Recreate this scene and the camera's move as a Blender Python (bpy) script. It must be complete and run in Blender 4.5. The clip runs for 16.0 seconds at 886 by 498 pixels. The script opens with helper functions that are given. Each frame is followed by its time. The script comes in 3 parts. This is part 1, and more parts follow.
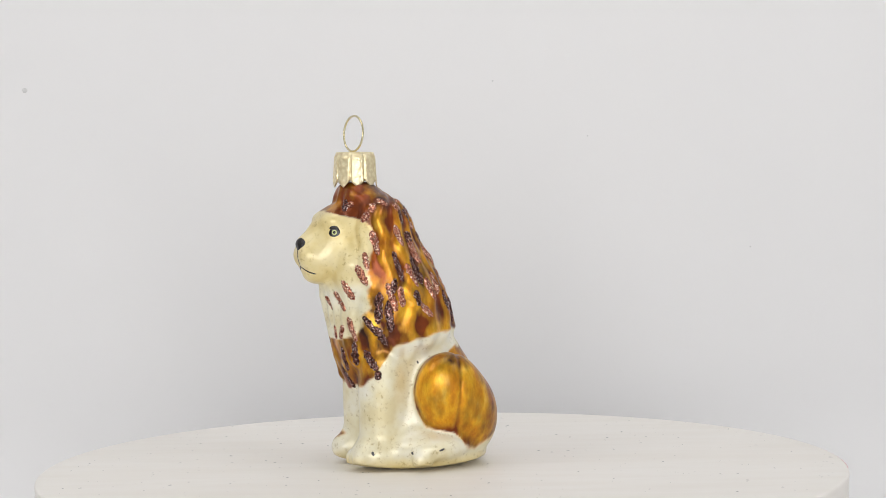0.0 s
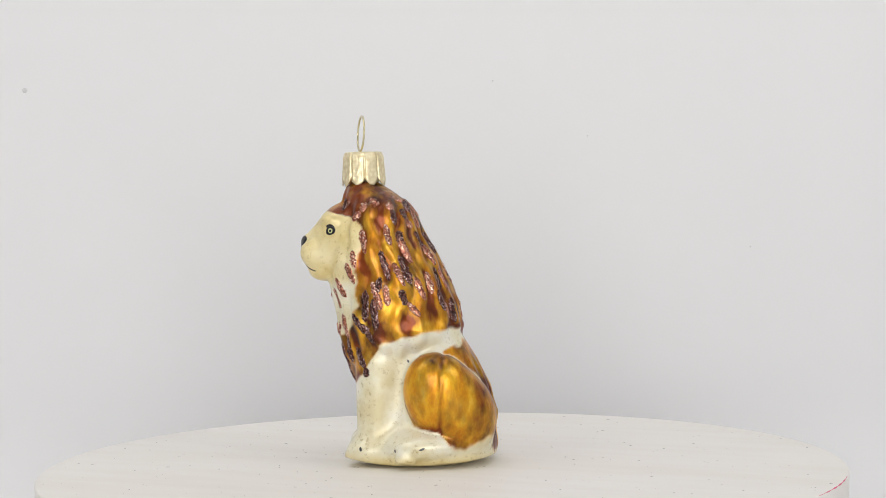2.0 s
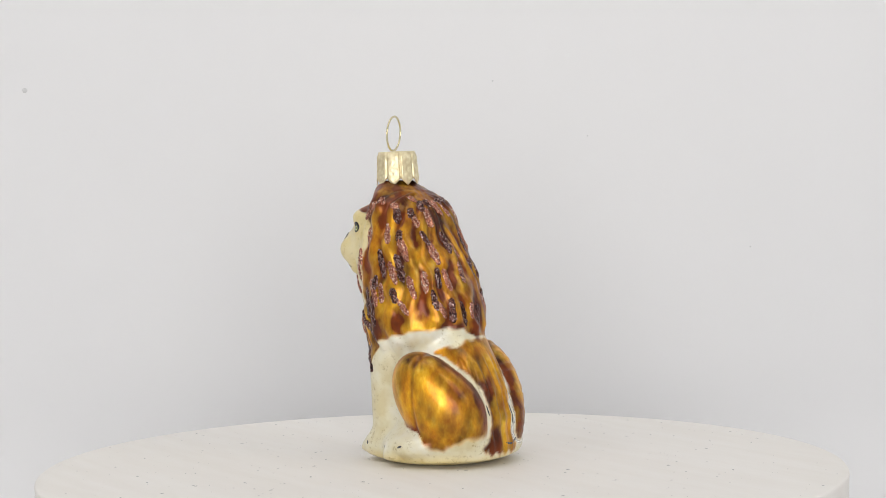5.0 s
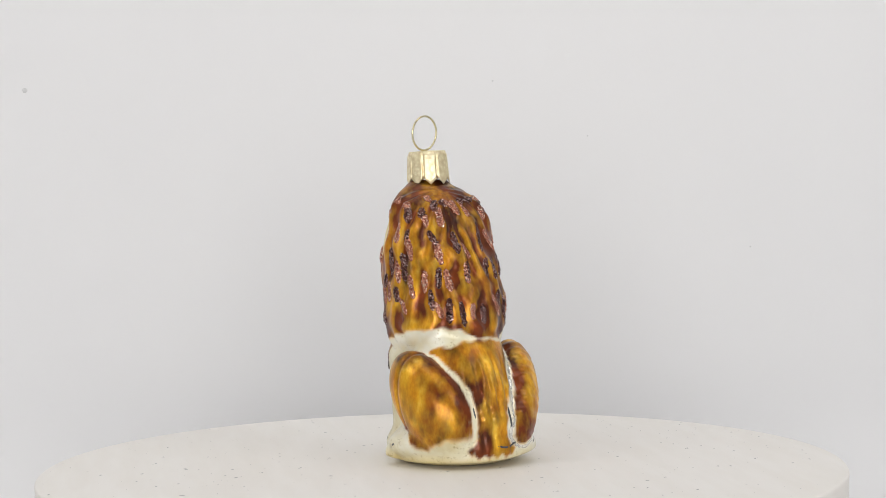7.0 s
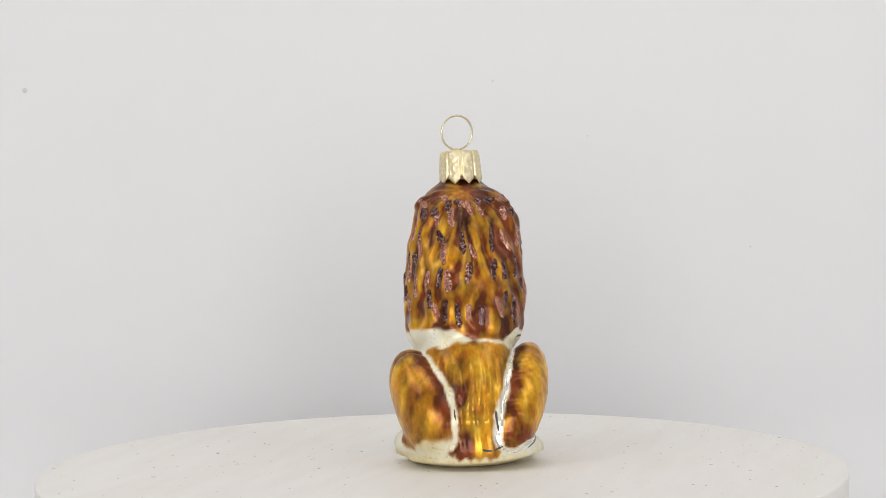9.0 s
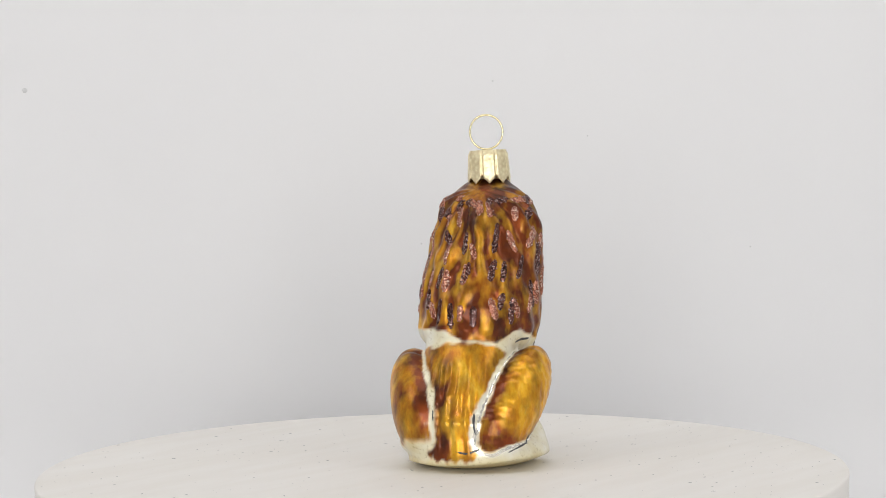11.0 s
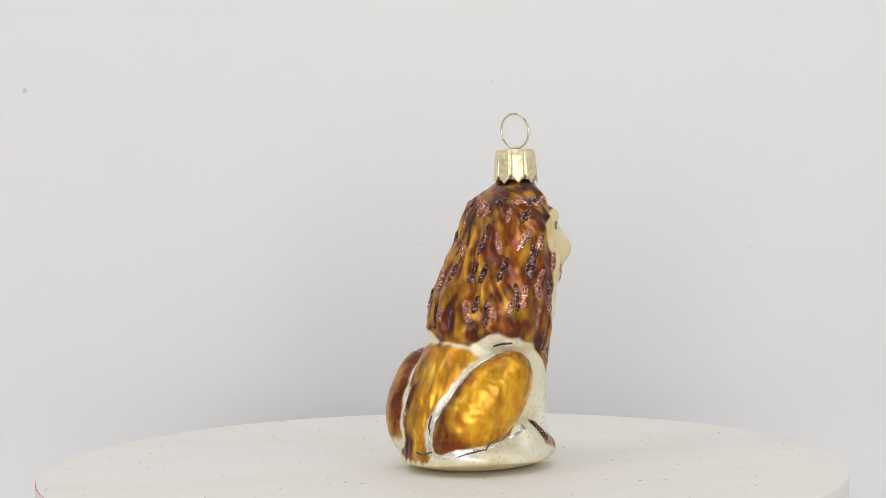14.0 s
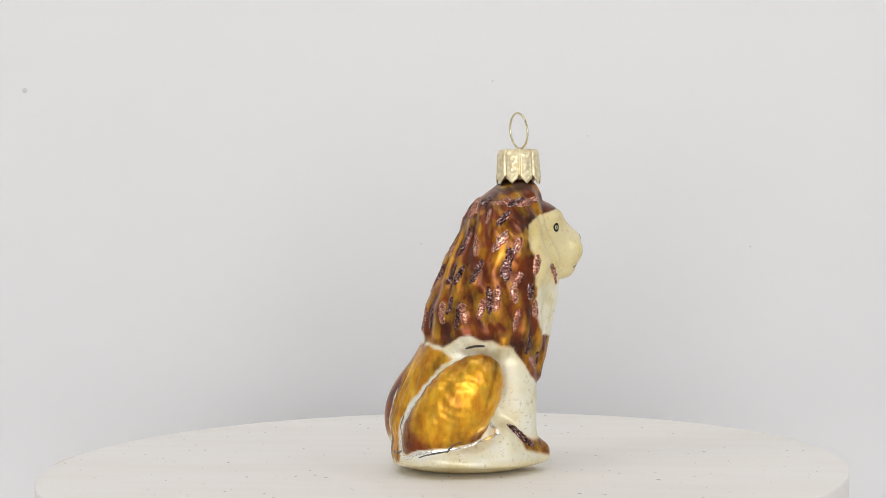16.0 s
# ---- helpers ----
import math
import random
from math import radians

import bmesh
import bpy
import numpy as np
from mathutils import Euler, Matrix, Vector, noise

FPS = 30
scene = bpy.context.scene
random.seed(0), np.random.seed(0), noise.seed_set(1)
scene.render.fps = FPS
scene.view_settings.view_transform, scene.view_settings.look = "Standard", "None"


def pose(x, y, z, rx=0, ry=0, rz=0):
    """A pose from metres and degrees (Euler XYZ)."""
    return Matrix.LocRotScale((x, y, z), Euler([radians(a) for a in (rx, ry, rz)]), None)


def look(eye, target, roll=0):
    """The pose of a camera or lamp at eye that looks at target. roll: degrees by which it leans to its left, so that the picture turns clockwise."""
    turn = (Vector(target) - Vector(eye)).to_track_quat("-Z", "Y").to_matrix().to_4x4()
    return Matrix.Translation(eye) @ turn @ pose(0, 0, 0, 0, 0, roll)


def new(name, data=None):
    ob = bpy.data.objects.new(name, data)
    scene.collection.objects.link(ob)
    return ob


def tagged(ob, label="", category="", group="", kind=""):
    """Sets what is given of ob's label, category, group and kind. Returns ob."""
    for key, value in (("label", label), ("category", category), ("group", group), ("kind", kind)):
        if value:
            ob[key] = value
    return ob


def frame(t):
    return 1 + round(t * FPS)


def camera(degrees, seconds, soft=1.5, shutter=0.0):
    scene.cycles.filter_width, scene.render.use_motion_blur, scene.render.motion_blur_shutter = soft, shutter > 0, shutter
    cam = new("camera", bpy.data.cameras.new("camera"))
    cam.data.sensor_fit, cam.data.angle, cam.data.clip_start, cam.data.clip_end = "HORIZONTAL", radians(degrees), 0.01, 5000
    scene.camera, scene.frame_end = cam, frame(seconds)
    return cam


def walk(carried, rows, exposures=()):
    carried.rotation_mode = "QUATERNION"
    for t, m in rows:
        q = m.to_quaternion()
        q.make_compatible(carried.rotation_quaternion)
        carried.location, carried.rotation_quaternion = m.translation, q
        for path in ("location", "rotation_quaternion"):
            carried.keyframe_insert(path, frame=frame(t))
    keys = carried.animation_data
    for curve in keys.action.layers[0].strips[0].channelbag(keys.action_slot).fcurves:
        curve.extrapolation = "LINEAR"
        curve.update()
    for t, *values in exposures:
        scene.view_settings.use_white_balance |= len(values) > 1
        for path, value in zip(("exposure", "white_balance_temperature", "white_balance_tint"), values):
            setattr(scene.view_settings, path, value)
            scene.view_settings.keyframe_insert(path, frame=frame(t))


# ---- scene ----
cam = camera(25.0, 16.0, soft=0.75)
EYE = (0.0, -0.5615, 0.0886)
AIM = (EYE[0] + 0.0024, EYE[1] + 1.0, EYE[2] - 0.0490)
walk(cam, [(0.0, look(EYE, AIM, -0.9586)), (16.0, look(EYE, AIM, -0.9586))], [(0.0, 0.0), (16.0, 0.0)])

MM = 0.001
TURN = -11.78            # degrees a second, clockwise from above
DISC_RADIUS = 0.1130
FIGURE_AT = (-0.0065, 0.00596)
FIGURE_HEADING = 199.0   # the way the figure faces at the start

# ---- light ----
world = bpy.data.worlds.new("studio")
scene.world = world
world.use_nodes = True
world.node_tree.nodes["Background"].inputs[0].default_value = (1.0, 0.99, 0.975, 1)
world.node_tree.nodes["Background"].inputs[1].default_value = 0.05


def softbox(name, at, target, width, height, watts, colour=(1, 1, 1)):
    lamp = bpy.data.lights.new(name, "AREA")
    lamp.shape, lamp.size, lamp.size_y = "RECTANGLE", width, height
    lamp.energy, lamp.color = watts, colour
    ob = new(name, lamp)
    ob.matrix_world = look(at, target)
    return ob


softbox("key_softbox", (-0.60, -0.35, 0.70), (0, 0.05, 0.03), 0.40, 0.40, 1.15, (1.0, 0.98, 0.955))
softbox("fill_softbox", (0.62, -0.40, 0.62), (0, 0.05, 0.03), 0.40, 0.40, 0.98, (1.0, 0.99, 0.98))
softbox("front_softbox", (0.0, -0.95, 0.10), (0, 0.2, 0.02), 0.85, 0.50, 5.25, (1.0, 0.985, 0.965))
softbox("top_softbox", (0.0, -0.15, 0.95), (0, -0.149, 0.0), 0.70, 0.50, 1.6)


# ---- materials ----
def material(name):
    m = bpy.data.materials.new(name)
    m.use_nodes = True
    return m, m.node_tree.nodes, m.node_tree.links, m.node_tree.nodes["Principled BSDF"]


def noise_node(nodes, links, scale, detail=4.0, rough=0.55, space="Object", stretch=(1, 1, 1)):
    co = nodes.new("ShaderNodeTexCoord")
    mp = nodes.new("ShaderNodeMapping")
    mp.inputs["Scale"].default_value = stretch
    links.new(co.outputs[space], mp.inputs[0])
    n = nodes.new("ShaderNodeTexNoise")
    n.inputs["Scale"].default_value = scale
    n.inputs["Detail"].default_value = detail
    n.inputs["Roughness"].default_value = rough
    links.new(mp.outputs[0], n.inputs["Vector"])
    return n.outputs["Fac"]


def ramp(nodes, links, fac, stops):
    r = nodes.new("ShaderNodeValToRGB")
    while len(r.color_ramp.elements) < len(stops):
        r.color_ramp.elements.new(0.5)
    for e, (p, c) in zip(r.color_ramp.elements, stops):
        e.position = p
        e.color = (*c, 1) if len(c) == 3 else c
    links.new(fac, r.inputs[0])
    return r.outputs[0]


def mix(nodes, links, fac, a, b, kind="RGBA", blend="MIX"):
    n = nodes.new("ShaderNodeMix")
    n.data_type = kind
    if kind == "RGBA":
        n.blend_type = blend
    k = {"RGBA": 6, "FLOAT": 2}[kind]
    for socket, value in ((n.inputs[0], fac), (n.inputs[k], a), (n.inputs[k + 1], b)):
        if isinstance(value, bpy.types.NodeSocket):
            links.new(value, socket)
        else:
            socket.default_value = (*value, 1) if isinstance(value, tuple) and len(value) == 3 else value
    return n.outputs[{"RGBA": 2, "FLOAT": 0}[kind]]


def bump(nodes, links, bsdf, height, strength, distance):
    b = nodes.new("ShaderNodeBump")
    b.inputs["Strength"].default_value = strength
    b.inputs["Distance"].default_value = distance
    links.new(height, b.inputs["Height"])
    links.new(b.outputs[0], bsdf.inputs["Normal"])


def backdrop_material():
    m, n, l, b = material("white_backdrop_paper")
    f = noise_node(n, l, 3.0, 3)
    l.new(ramp(n, l, f, [(0.3, (0.78, 0.78, 0.792)), (0.7, (0.805, 0.805, 0.816))]), b.inputs["Base Color"])
    b.inputs["Roughness"].default_value = 0.85
    bump(n, l, b, noise_node(n, l, 900.0, 3), 0.05, 0.0003)
    return m


def disc_material():
    m, n, l, b = material("cream_white_painted_wood")
    broad = noise_node(n, l, 14.0, 4, 0.6, stretch=(0.35, 1.6, 1))
    fine = noise_node(n, l, 90.0, 4, 0.6, stretch=(0.25, 1.6, 1))
    c = ramp(n, l, broad, [(0.3, (0.86, 0.83, 0.785)), (0.7, (0.89, 0.87, 0.84))])
    c2 = ramp(n, l, fine, [(0.35, (0.975, 0.97, 0.962)), (0.62, (1, 1, 1))])
    l.new(mix(n, l, 1.0, c, c2, blend="MULTIPLY"), b.inputs["Base Color"])
    b.inputs["Roughness"].default_value = 0.55
    bump(n, l, b, fine, 0.05, 0.0001)
    return m


def glass_material():
    """Silvered glass under cream, amber and brown lacquer; the layers come from the paint mask."""
    m, n, l, b = material("lacquered_mercury_glass")
    at = n.new("ShaderNodeAttribute")
    at.attribute_name = "paint"
    sep = n.new("ShaderNodeSeparateColor")
    l.new(at.outputs["Color"], sep.inputs[0])
    amber, brown, silver = sep.outputs[0], sep.outputs[1], sep.outputs[2]
    streak = noise_node(n, l, 300.0, 6, 0.66, stretch=(1, 1, 0.42))
    blot = noise_node(n, l, 110.0, 3, 0.55)
    pools = noise_node(n, l, 210.0, 3, 0.5, stretch=(1, 1, 0.6))
    speck = noise_node(n, l, 900.0, 3, 0.7)
    # cream: pearly with rubbed patches and a few pin-holes
    cream = ramp(n, l, blot, [(0.33, (0.70, 0.62, 0.38)), (0.47, (0.79, 0.74, 0.54)), (0.66, (0.84, 0.815, 0.70))])
    worn = ramp(n, l, speck, [(0.31, (0.62, 0.56, 0.43)), (0.44, (1, 1, 1))])
    rubbed = ramp(n, l, pools, [(0.42, (0.12, 0.12, 0.12)), (0.58, (0.9, 0.9, 0.9))])
    cream = mix(n, l, rubbed, cream, mix(n, l, 1.0, cream, worn, blend="MULTIPLY"))
    cream = mix(n, l, at.outputs["Alpha"], cream, mix(n, l, 1.0, cream, (0.97, 0.87, 0.60), blend="MULTIPLY"))
    # amber lacquer pools from gold to dark brown
    gold = ramp(n, l, streak, [(0.24, (0.50, 0.145, 0.004)), (0.42, (0.71, 0.305, 0.009)), (0.56, (0.83, 0.44, 0.020)), (0.74, (0.94, 0.63, 0.085))])
    pool = ramp(n, l, blot, [(0.36, (0.042, 0.011, 0.004)), (0.64, (0.23, 0.042, 0.003))])
    thick = n.new("ShaderNodeMath")
    thick.operation = "MULTIPLY_ADD"
    l.new(pools, thick.inputs[0])
    thick.inputs[1].default_value = 2.4
    thick.inputs[2].default_value = -1.22
    add = n.new("ShaderNodeMath")
    add.use_clamp = True
    l.new(brown, add.inputs[0])
    l.new(thick.outputs[0], add.inputs[1])
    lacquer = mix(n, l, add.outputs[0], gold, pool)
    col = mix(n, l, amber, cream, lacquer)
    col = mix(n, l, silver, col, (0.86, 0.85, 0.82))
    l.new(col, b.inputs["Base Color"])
    metal = mix(n, l, amber, 0.18, 0.70, "FLOAT")
    metal = mix(n, l, silver, metal, 1.0, "FLOAT")
    l.new(metal, b.inputs["Metallic"])
    rough = mix(n, l, amber, 0.40, 0.36, "FLOAT")
    rough = mix(n, l, silver, rough, 0.10, "FLOAT")
    l.new(rough, b.inputs["Roughness"])
    l.new(mix(n, l, amber, 0.32, 0.26, "FLOAT"), b.inputs["Coat Weight"])
    b.inputs["Coat Roughness"].default_value = 0.07
    relief = mix(n, l, amber, mix(n, l, 0.35, blot, speck, "FLOAT"), streak, "FLOAT")
    bump(n, l, b, relief, 0.22, 0.0008)
    return m


def glitter_material(name, dark, light):
    m, n, l, b = material(name)
    co = n.new("ShaderNodeTexCoord")
    v = n.new("ShaderNodeTexVoronoi")
    v.inputs["Scale"].default_value = 3700.0
    l.new(co.outputs["Object"], v.inputs["Vector"])
    sep = n.new("ShaderNodeSeparateColor")
    l.new(v.outputs["Color"], sep.inputs[0])
    # the last, palest stop puts the glitter's sparkle into the flake colour
    l.new(ramp(n, l, sep.outputs[0], [(0.30, dark), (0.66, light), (0.84, light), (0.93, tuple(min(1, c * 1.4 + 0.42) for c in light))]), b.inputs["Base Color"])
    b.inputs["Metallic"].default_value = 0.75
    b.inputs["Roughness"].default_value = 0.28
    bump(n, l, b, sep.outputs[1], 0.9, 0.0004)
    return m


def foil_material():
    """Pale gold foil stamped with small leafy shapes."""
    m, n, l, b = material("embossed_gold_foil")
    co = n.new("ShaderNodeTexCoord")
    v = n.new("ShaderNodeTexVoronoi")
    v.feature = "SMOOTH_F1"
    v.inputs["Scale"].default_value = 950.0
    l.new(co.outputs["Object"], v.inputs["Vector"])
    f = noise_node(n, l, 1500.0, 3)
    l.new(ramp(n, l, v.outputs["Distance"], [(0.15, (0.95, 0.86, 0.60)), (0.65, (0.78, 0.66, 0.40))]), b.inputs["Base Color"])
    b.inputs["Metallic"].default_value = 0.85
    b.inputs["Roughness"].default_value = 0.42
    bump(n, l, b, mix(n, l, 0.30, v.outputs["Distance"], f, "FLOAT"), 0.5, 0.0006)
    return m


def plain(name, colour, rough=0.4, metal=0.0, grain=600.0, depth=0.0):
    m, n, l, b = material(name)
    f = noise_node(n, l, grain, 3)
    dark = tuple(c * 0.82 for c in colour)
    l.new(ramp(n, l, f, [(0.3, dark), (0.7, colour)]), b.inputs["Base Color"])
    b.inputs["Roughness"].default_value = rough
    b.inputs["Metallic"].default_value = metal
    if depth:
        bump(n, l, b, f, 0.6, depth)
    return m


BACKDROP = backdrop_material()
DISC = disc_material()
GLASS = glass_material()
COPPER = glitter_material("copper_glitter", (0.17, 0.042, 0.028), (0.70, 0.30, 0.19))
BROWN = glitter_material("dark_brown_glitter", (0.020, 0.008, 0.008), (0.19, 0.07, 0.055))
GOLD = foil_material()
WIRE = plain("pale_gold_wire", (0.78, 0.70, 0.46), 0.22, 1.0)
BLACK = plain("black_enamel", (0.014, 0.012, 0.012), 0.22)
IRIS = plain("pale_green_enamel", (0.55, 0.58, 0.26), 0.3)
PINK = plain("pink_marker_ink", (0.80, 0.16, 0.27), 0.6)
DUST = plain("grey_glitter_dust", (0.484, 0.477, 0.471), 0.35, 0.4)
SPECK = plain("grey_speck", (0.68, 0.68, 0.69), 0.8)
# one dark colour for painted reflections in the silver and its wear
TARNISH_REFLECTION = plain("tarnish_and_dark_reflection", (0.10, 0.10, 0.105), 0.28, 0.7)
PLINTH = plain("grey_plastic", (0.25, 0.25, 0.25), 0.5)


# ---- building blocks ----
from mathutils.bvhtree import BVHTree


def mesh_object(name, verts, faces, mat, smooth=True):
    me = bpy.data.meshes.new(name)
    me.from_pydata([tuple(map(float, v)) for v in verts], [], [tuple(map(int, f)) for f in faces])
    me.materials.append(mat)
    if smooth:
        me.polygons.foreach_set("use_smooth", [True] * len(me.polygons))
    me.update()
    return new(name, me)


def part(name, verts, faces, mat, parent, label="", smooth=True):
    ob = mesh_object(name, verts, faces, mat, smooth)
    ob.parent = parent
    return tagged(ob, label)


def lathe(profile, steps):
    """Verts and faces of a turned shape: profile of (radius, z) from top centre to bottom centre."""
    verts, faces = [], []
    k = len(profile)
    for i in range(steps):
        a = 2 * math.pi * i / steps
        verts += [(r * math.cos(a), r * math.sin(a), z) for r, z in profile]
    for i in range(steps):
        j = (i + 1) % steps
        for q in range(k - 1):
            faces.append((i * k + q, i * k + q + 1, j * k + q + 1, j * k + q))
    return verts, faces


# ---- the studio ----
def backdrop():
    """A white paper sweep: flat under the turntable, curved up into the wall behind."""
    rows = [(y, -0.055) for y in (-1.16, -0.6, 0.0, 0.135)]
    for i in range(1, 13):
        a = math.pi / 2 * i / 12
        rows.append((0.135 + 0.05 * math.sin(a), -0.055 + 0.05 * (1 - math.cos(a))))
    rows += [(0.185, 0.3), (0.185, 1.3)]
    xs = (-0.86, -0.43, 0.0, 0.43, 0.86)
    verts = [(x, y, z) for y, z in rows for x in xs]
    w = len(xs)
    faces = [(r * w + c, r * w + c + 1, (r + 1) * w + c + 1, (r + 1) * w + c) for r in range(len(rows) - 1) for c in range(w - 1)]
    ob = mesh_object("backdrop", verts, faces, BACKDROP)
    thick = ob.modifiers.new("paper", "SOLIDIFY")
    thick.thickness, thick.offset = 0.004, -1
    for x, z, size in ((-0.1529, 0.1137, 1), (0.0213, 0.1144, 0.35), (0.0564, 0.0934, 0.3), (-0.0062, 0.0542, 0.35), (0.1168, 0.0510, 0.3)):
        verts = [(x + size * MM * math.cos(a) * (1 + 0.2 * math.sin(3 * a)), 0.1848, z + size * MM * math.sin(a)) for a in np.arange(10) * math.pi / 5]
        part("speck", verts + [(x, 0.1845, z)], [(i, (i + 1) % 10, 10) for i in range(10)], SPECK, ob, "tiny grey speck on the paper")
    return tagged(ob, "plain white paper backdrop sweeping up behind the turntable", "backdrop", kind="structure")


def bounce_panels():
    """Plain light-grey sides, front and top, unseen, added to enclose and bounce light."""
    m, n, l, b = material("light_grey_bounce_panel")
    l.new(ramp(n, l, noise_node(n, l, 6.0, 3), [(0.3, (0.66, 0.655, 0.645)), (0.7, (0.70, 0.695, 0.685))]), b.inputs["Base Color"])
    b.inputs["Roughness"].default_value = 0.9
    x0, x1, y0, y1, z0, z1, t = -0.85, 0.85, -1.15, 0.18, -0.05, 1.12, 0.01
    slabs = (("bounce_left", (x0 - t, y0, z0), (x0, y1, z1)), ("bounce_right", (x1, y0, z0), (x1 + t, y1, z1)), ("bounce_front", (x0 - t, y0 - t, z0), (x1 + t, y0, z1)),
             ("ceiling", (x0 - t, y0 - t, z1 + 0.001), (x1 + t, y1, z1 + t)))
    for name, a, c in slabs:
        verts = [(x, y, z) for x in (a[0], c[0]) for y in (a[1], c[1]) for z in (a[2], c[2])]
        faces = [(0, 1, 3, 2), (4, 6, 7, 5), (0, 4, 5, 1), (2, 3, 7, 6), (0, 2, 6, 4), (1, 5, 7, 3)]
        tagged(mesh_object(name, verts, faces, m, False), "unseen plain light-grey panel added to close the set and bounce light", "wall" if name != "ceiling" else "ceiling", kind="structure")


def turntable():
    base = tagged(new("turntable"), "round cream-white painted turntable disc with fine dark specks", "turntable")
    R, t, e = DISC_RADIUS, 0.012, 0.0007
    prof = [(0, 0)] + [(r * R, 0) for r in (0.2, 0.4, 0.6, 0.8, 0.95)]
    prof += [(R - e + e * math.sin(a), -e + e * math.cos(a)) for a in np.linspace(0, math.pi / 2, 5)]
    prof += [(R - 0.0004, -t), (R - 0.004, -t - 0.001), (0, -t - 0.001)]
    part("disc", *lathe(prof, 160), DISC, base, "cream-white painted wooden disc")
    foot = [(0.0, -t - 0.001), (0.07, -t - 0.001), (0.075, -0.03), (0.08, -0.0546), (0, -0.0546)]
    part("plinth", *lathe(foot, 64), PLINTH, base, "grey plastic turntable plinth")
    # pink ink along the edge
    verts, faces = [], []
    angles = np.linspace(-9, 8, 40)
    for i, a in enumerate(angles):
        w = 0.00006 + 0.00024 * (0.6 + 0.4 * math.sin(i * 0.9)) * max(0.0, math.sin(math.pi * min(1, max(0, (a + 9) / 17))))
        c, s = math.cos(radians(a)), math.sin(radians(a))
        for k in range(4):
            tilt = 0.55 + (w - 0.00006) / e * (k - 1.5) * 0.55 + 0.03 * (k - 1.5)
            r, z = R - e + (e + 0.00008) * math.sin(tilt), -e + (e + 0.00008) * math.cos(tilt)
            verts.append((r * c, r * s, z))
    for i in range(39):
        for q in range(3):
            faces.append((i * 4 + q, i * 4 + q + 1, i * 4 + q + 5, i * 4 + q + 4))
    part("pink_mark", verts, faces, PINK, base, "pink ink smear along the rim")
    rng = np.random.default_rng(5)
    verts, faces = [], []
    for _ in range(520):
        r, a = R * math.sqrt(rng.random()) * 0.985, rng.random() * 2 * math.pi
        x, y = r * math.cos(a), r * math.sin(a)
        s = 0.00009 + 0.00024 * rng.random() ** 3
        st = 1 + rng.random() * 1.6
        q = rng.random() * 6.28
        k = len(verts)
        ring = [(x + s * (st * math.cos(b) * math.cos(q) - math.sin(b) * math.sin(q)), y + s * (st * math.cos(b) * math.sin(q) + math.sin(b) * math.cos(q)), 0.00003) for b in np.arange(6) * math.pi / 3]
        verts += ring + [(x, y, 0.00003 + s * 0.5)]
        faces += [(k + i, k + (i + 1) % 6, k + 6) for i in range(6)]
    dust = part("glitter_dust", verts, faces, DUST, base, "fine grey glitter specks on the disc")
    tagged(dust, kind="stuff")
    return base


# ---- the figure ----
LEAN = 0.002             # the figure leans to its left


def smin(a, b, k):
    h = np.clip(0.5 + 0.5 * (b - a) / k, 0, 1)
    return b + (a - b) * h - k * h * (1 - h)


def ellipsoid(p, c, r, ry=0.0, rx=0.0):
    """Near distance to an ellipsoid; ry, rx: degrees of turn about the side and the forward axis."""
    x, y, z = p[0] - c[0], p[1] - c[1], p[2] - c[2]
    if ry:
        a = radians(ry)
        x, z = x * math.cos(a) + z * math.sin(a), -x * math.sin(a) + z * math.cos(a)
    if rx:
        a = radians(rx)
        y, z = y * math.cos(a) + z * math.sin(a), -y * math.sin(a) + z * math.cos(a)
    q0 = np.sqrt((x / r[0]) ** 2 + (y / r[1]) ** 2 + (z / r[2]) ** 2)
    q1 = np.sqrt((x / r[0] ** 2) ** 2 + (y / r[1] ** 2) ** 2 + (z / r[2] ** 2) ** 2)
    return q0 * (q0 - 1) / np.maximum(q1, 1e-6)


def capsule(p, a, b, ra, rb):
    ax = [b[i] - a[i] for i in range(3)]
    ll = sum(v * v for v in ax)
    t = np.clip(sum((p[i] - a[i]) * ax[i] for i in range(3)) / ll, 0, 1)
    d = np.sqrt(sum((p[i] - a[i] - t * ax[i]) ** 2 for i in range(3)))
    return d - (ra + (rb - ra) * t)


def loft(p, rows, power=2.0):
    """rows: (z, back, front, half width); closed at both ends."""
    z = p[2]
    zs = [r[0] for r in rows]
    back, front, half = (np.interp(z, zs, [r[i] for r in rows]) for i in (1, 2, 3))
    cu, ru = (back + front) / 2, (front - back) / 2
    q = (np.abs((p[0] - cu) / ru) ** power + np.abs(p[1] / half) ** power) ** (1 / power)
    d = (q - 1) * np.minimum(ru, half)
    return np.maximum(d, np.maximum(zs[0] - z, z - zs[-1]) * 0.8)


